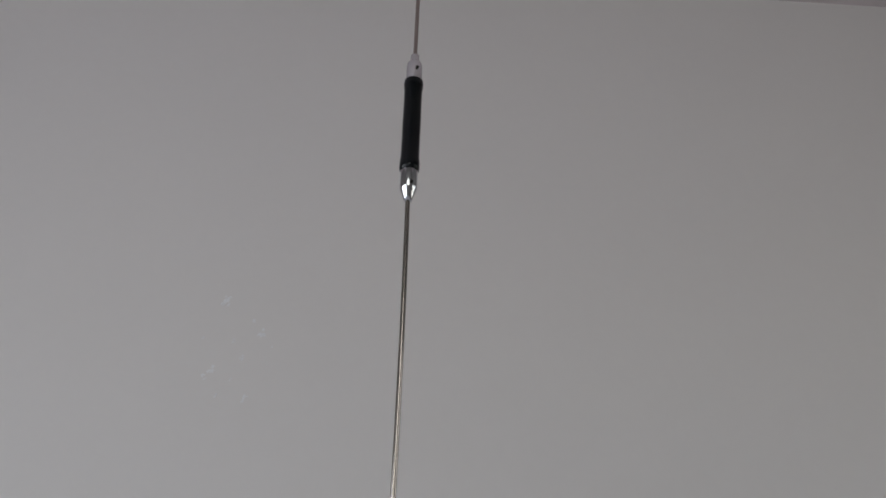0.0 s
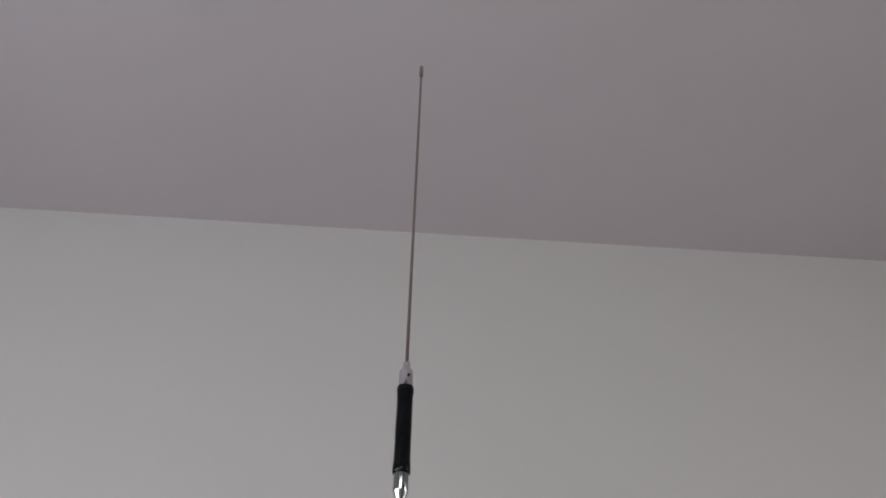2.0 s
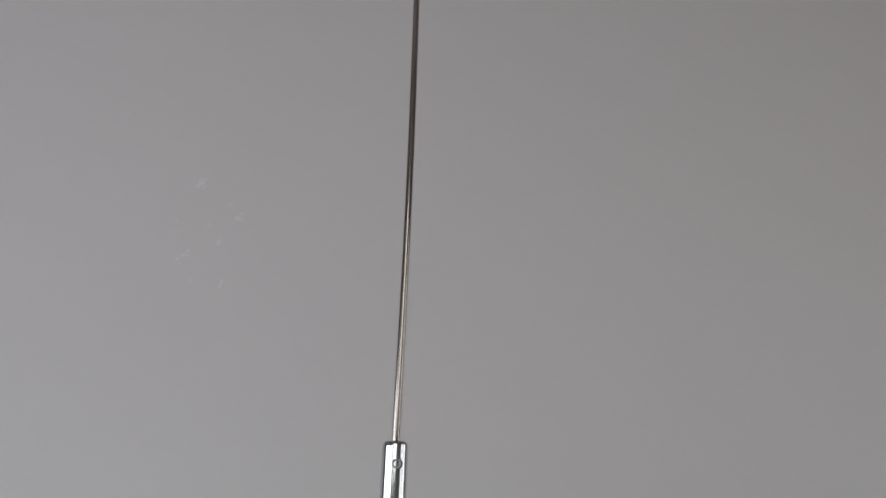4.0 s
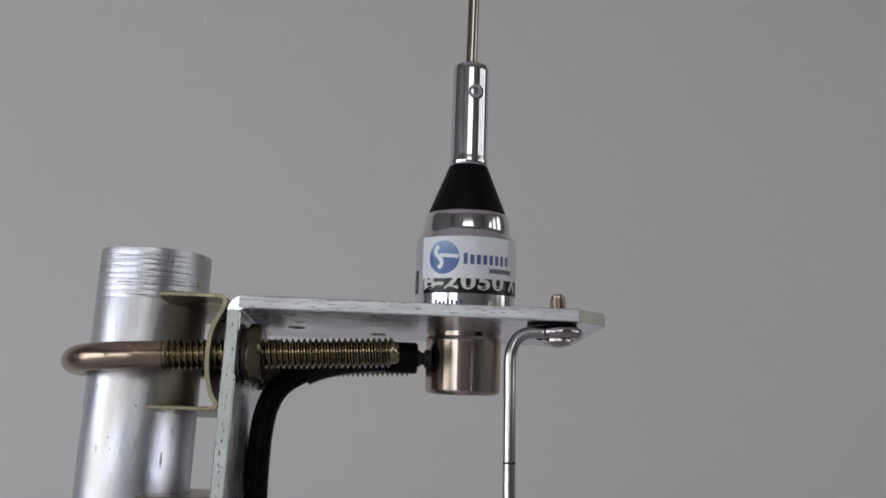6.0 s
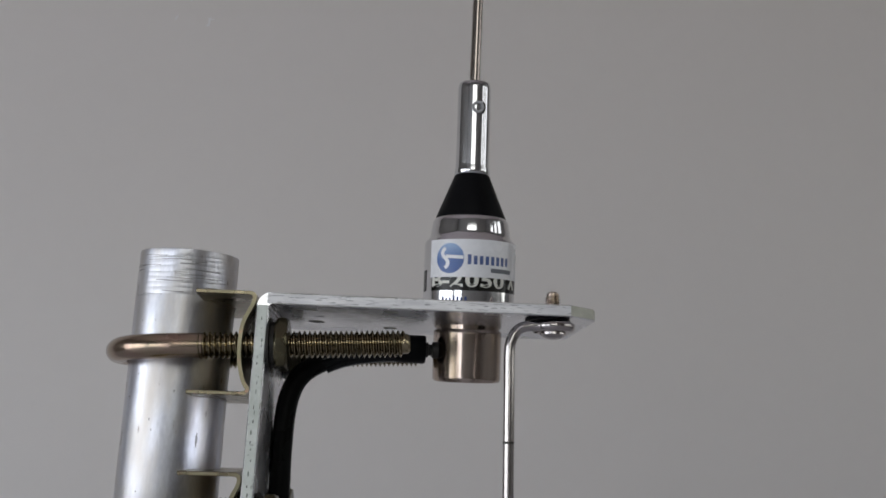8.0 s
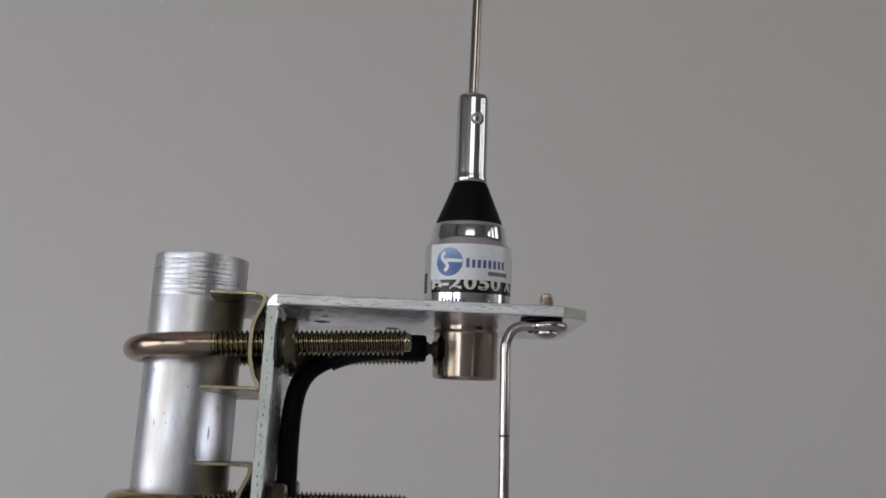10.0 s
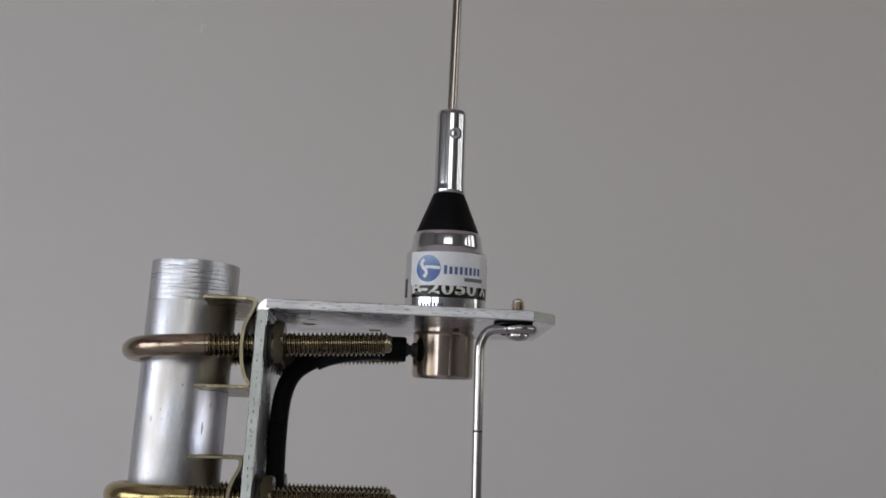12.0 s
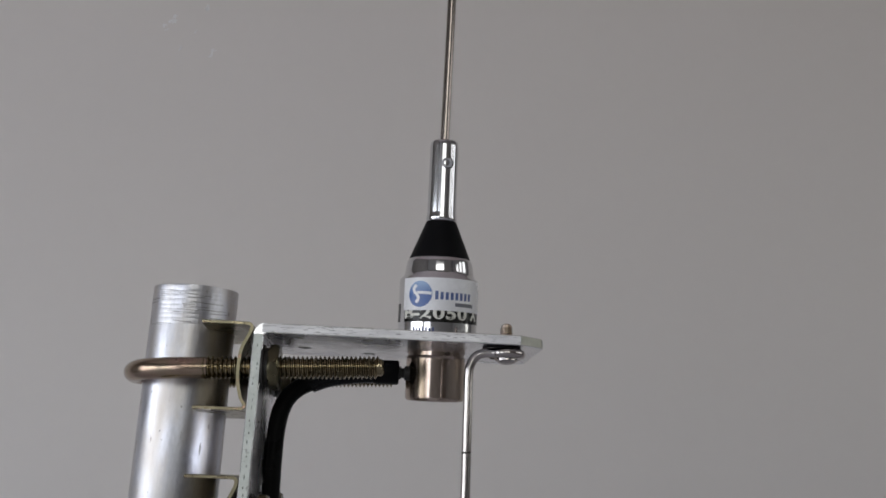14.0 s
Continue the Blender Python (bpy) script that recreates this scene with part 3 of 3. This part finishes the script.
def u_bolt(z, front_end, back_end, finish, slope=(0, 0)):
    ub = thing("u_bolt", (-7.3, -0.70, z), "yellow zinc plated threaded U-bolt clamped round the pipe", "u-bolt", "u-bolts on the bracket")
    cx, cy, rad = -7.28, -0.70, 1.60
    pts = [(-6.5, cy - rad, z), (-7.0, cy - rad, z)] + [(cx - rad * math.sin(a), cy - rad * math.cos(a), z) for a in [math.pi * k / 10 for k in range(11)]] + [(-7.0, cy + rad, z), (-6.5, cy + rad, z)]
    part("bow", tube(pts, 0.30, segs=24, steps=4), finish, ub, "smooth golden bow with a metallic sheen")
    for y, x1 in ((cy - rad, front_end), (cy + rad, back_end)):
        part("threaded_leg", screw_thread(-6.75, x1, 0.325, 0.235, 0.124, (y, z)), GOLD_DARK, ub, "dull brass-coloured screw thread", edge=25)
        nut = part("nut", hex_nut(0.68, -4.80, -4.50, (y, z), turn=0.35), NUT, ub, "dull olive hexagon nut", edge=25)
        washer = turned([(0.33, -4.98), (0.62, -4.98), (0.64, -4.96), (0.64, -4.92), (0.33, -4.92)], (y, z), segs=32, axis="x", closed=True)
        part("washer", washer, DARK, ub, "dark flat washer")
        part("lock_washer", turned([(0.33, -4.915), (0.55, -4.91), (0.56, -4.81), (0.33, -4.805)], (y, z), segs=24, axis="x", closed=True), DARK, ub)
    ub.rotation_euler = (radians(slope[0]), radians(slope[1]), 0)
    return ub


u_bolt(-1.265, -1.61, -1.12, COPPERY, (1.6, -2.75))
u_bolt(-5.22, -1.30, -1.37, BRASSY)

# ---- saddle clamps between pipe and bracket ----
def saddle(z_top):
    z_low = z_top - 2.45
    sd = thing("saddle_clamp", (-5.9, -0.7, z_low), "thin yellow zinc plated saddle with notched flanges gripping the pipe", "clamp", "saddle clamps on the pipe")
    y0, y1, th = -2.70, 1.20, 0.09
    for z, name in ((z_top - th, "top_flange"), (z_low, "bottom_flange")):
        mx, my = PX + 0.008 * (z - 1.3), PY - 0.06 * (z - 1.3)
        grip = [(mx + 1.275 * math.cos(a), my + 1.275 * math.sin(a)) for a in [radians(-58 + 116 * k / 12) for k in range(13)]]
        notch = [(-5.42, y0), (-6.72, y0), (-6.75, y0 + 0.22)] + grip + [(-6.75, y1 - 0.22), (-6.72, y1), (-5.42, y1)]
        part(name, drilled(notch[::-1], [], th, lambda u, v, w, zz=z: (u, v, zz + w), 0.015), GOLD, sd, "flange with a wide notch")
    # bowed web: profile in x and z, swept along y, with clear slots for the bolt
    knots = [(-5.50, z_top - 0.05), (-5.40, z_top - 0.06), (-5.345, z_top - 0.13), (-5.36, z_top - 0.28), (-5.45, z_top - 0.48), (-5.56, z_top - 0.75), (-5.60, z_top - 1.05),
             (-5.60, z_top - 1.40), (-5.56, z_top - 1.75), (-5.46, z_top - 2.10), (-5.36, z_top - 2.26), (-5.335, z_low + 0.14), (-5.39, z_low + 0.06), (-5.50, z_low + 0.05)]
    prof = []
    for i in range(len(knots) - 1):
        p0, p1, p2, p3 = (Vector(knots[min(max(i + k, 0), len(knots) - 1)]) for k in (-1, 0, 1, 2))
        for t in (0.0, 0.25, 0.5, 0.75):
            q = 0.5 * (2 * p1 + (p2 - p0) * t + (2 * p0 - 5 * p1 + 4 * p2 - p3) * t * t + (3 * p1 - p0 - 3 * p2 + p3) * t ** 3)
            prof.append((q.x, q.y))
    bm, cols = bmesh.new(), []
    for i, (x, z) in enumerate(prof):
        d = (Vector(prof[min(i + 1, len(prof) - 1)]) - Vector(prof[max(i - 1, 0)])).normalized() * th / 2
        nx, nz = d.y, -d.x
        cols.append((bm.verts.new((x - nx, y0 + 0.006, z - nz)), bm.verts.new((x - nx, y1 - 0.006, z - nz)), bm.verts.new((x + nx, y1 - 0.006, z + nz)), bm.verts.new((x + nx, y0 + 0.006, z + nz))))
    for p, q in zip(cols, cols[1:]):
        for k in range(4):
            bm.faces.new((p[k], p[(k + 1) % 4], q[(k + 1) % 4], q[k]))
    bm.faces.new(cols[0])
    bm.faces.new(cols[-1])
    part("web", bm, GOLD, sd, "bowed back of the saddle", edge=60)
    return sd


saddle(0.02)
saddle(-4.14)

# ---- coaxial cable and its connector under the plate ----
cable = thing("coaxial_cable", (0, 0, 0), "black coaxial cable on a tarnished nickel side-entry connector", "cable")
con = part("connector", turned([(0.50, -0.1), (0.86, -0.1), (0.865, -0.30), (0.885, -0.32), (0.925, -0.37), (0.925, -0.42), (0.92, -1.56), (0.92, -1.60), (0.91, -1.65), (0.86, -1.70), (0.3, -1.71)], segs=64), NICKEL, cable, "tarnished nickel connector barrel")
con.rotation_euler = TILT
part("neck", turned([(0.17, -1.25), (0.20, -1.2), (0.20, -1.08), (0.15, -1.06), (0.15, -0.98), (0.22, -0.96), (0.22, -0.80)], (-0.30, -0.93), segs=24, axis="x"), DARK, cable)
part("boot", turned([(0.30, -1.95), (0.36, -1.9), (0.375, -1.7), (0.375, -1.19), (0.34, -1.14), (0.20, -1.13)], (-0.33, -0.93), segs=32, axis="x"), RUBBER, cable, "black rubber boot")
part("jacket", tube([(-1.7, -0.33, -0.97), (-2.3, -0.34, -1.0), (-3.0, -0.36, -1.10), (-3.7, -0.38, -1.30), (-4.25, -0.38, -1.62), (-4.55, -0.38, -2.05), (-4.69, -0.37, -2.7),
                     (-4.72, -0.36, -3.7), (-4.70, -0.36, -4.8), (-4.68, -0.36, -8.0), (-4.8, -0.6, -30.0), (-5.6, -0.8, -60.0), (-4.0, -2.0, -79.0), (4.0, -6.0, -79.72)], 0.27, segs=24, steps=12), CABLE, cable, "glossy black cable jacket")

part("sleeve", tube([(-1.72, -0.33, -0.97), (-2.3, -0.34, -1.0), (-3.0, -0.36, -1.10), (-3.45, -0.37, -1.22), (-3.80, -0.38, -1.37)], 0.315, segs=24, steps=8), SHRINK, cable, "black shrink sleeve over the cable end")

# ---- ground rod, screw ----
SX, SY, RZ = 1.90, -2.20, -0.485
rod = thing("ground_rod", (0.79, SY, -50.0), "slim bent stainless ground rod screwed under the bracket", "rod")
eye = [(SX + 0.42 * math.cos(a), SY + 0.02 + 0.40 * math.sin(a), RZ) for a in [radians(215 + 300 * k / 14) for k in range(15)]]
part("bar", tube([(0.83, SY - 0.01, -50.0), (0.83, SY - 0.01, -20.0), (0.825, SY - 0.01, -6.0), (0.82, SY - 0.02, -2.0), (0.82, SY - 0.03, -1.15), (0.86, SY - 0.04, -0.86), (0.99, SY - 0.06, -0.62), (1.20, SY - 0.12, RZ - 0.02)] + eye,
                 0.135, segs=18, steps=8), STEEL, rod, "bright bent steel bar")
part("scratch_ring", turned([(0.12, -3.32), (0.138, -3.315), (0.138, -3.265), (0.12, -3.26)], (0.822, SY - 0.016), segs=18, closed=True), DARK, rod)
screw = thing("machine_screw", (SX, SY, -0.8), "small steel machine screw through the bracket", "screw")
part("head", turned([(0.06, -0.72), (0.08, -0.775), (0.17, -0.765), (0.25, -0.73), (0.29, -0.69), (0.32, -0.68), (0.32, -0.622), (0.17, -0.62)], (SX, SY), segs=32), STEEL, screw, "domed screw head")
part("thread", screw_thread(-0.63, 0.40, 0.19, 0.15, 0.07, (SX, SY), "z", 20), NICKEL, screw, "short bare thread", edge=25)
part("insulating_washer", turned([(0.20, -T - 0.055), (0.54, -T - 0.055), (0.56, -T - 0.03), (0.54, -T - 0.002), (0.20, -T - 0.002)], (SX - 0.13, SY + 0.05), segs=32, closed=True), RUBBER, screw, "black washer")

# ---- scuffs on the wall ----
rng = random.Random(4)
for cx, cz, r in ((-0.3255, 0.723, 0.012), (-0.401, 0.785, 0.011), (-0.403, 0.640, 0.008), (-0.333, 0.5835, 0.007), (-0.414, 0.622, 0.006), (-0.385, 0.587, 0.004),
                  (-0.372, 0.700, 0.004), (-0.352, 0.665, 0.005), (-0.342, 0.742, 0.005), (-0.43, 0.70, 0.004), (-0.365, 0.62, 0.003), (-0.30, 0.69, 0.003)):
    bm = bmesh.new()
    for blot in range(5):
        q0, n, seed = r * (0.25 + 0.45 * rng.random()), 18, rng.random() * 90
        ox, oz = r * (1.6 * rng.random() - 0.8) * 0.7, r * (1.8 * rng.random() - 0.9)
        rim = []
        for k in range(n):
            a = 2 * math.pi * k / n
            q = q0 * (0.7 + 1.1 * noise.noise(Vector((math.cos(a) * 1.4 + seed, math.sin(a) * 1.4, seed))) + 0.15 * rng.random())
            rim.append((cx + 0.012 + ox + q * math.cos(a) * 0.7 + q * 0.4 * math.sin(a), cz + 0.824 + oz + q * math.sin(a)))
        depth = 0.9706 - 0.00008 * blot
        front = [bm.verts.new((x, depth, z)) for x, z in rim]
        back = [bm.verts.new((x, 0.973, z)) for x, z in rim]
        bm.faces.new(front)
        for k in range(n):
            bm.faces.new((front[k], front[(k + 1) % n], back[(k + 1) % n], back[k]))
    bmesh.ops.recalc_face_normals(bm, faces=bm.faces)
    me = bpy.data.meshes.new("paint_scuff")
    bm.to_mesh(me)
    bm.free()
    me.materials.append(CHIP)
    ob = new("paint_scuff", me)
    ob.parent = wall_north
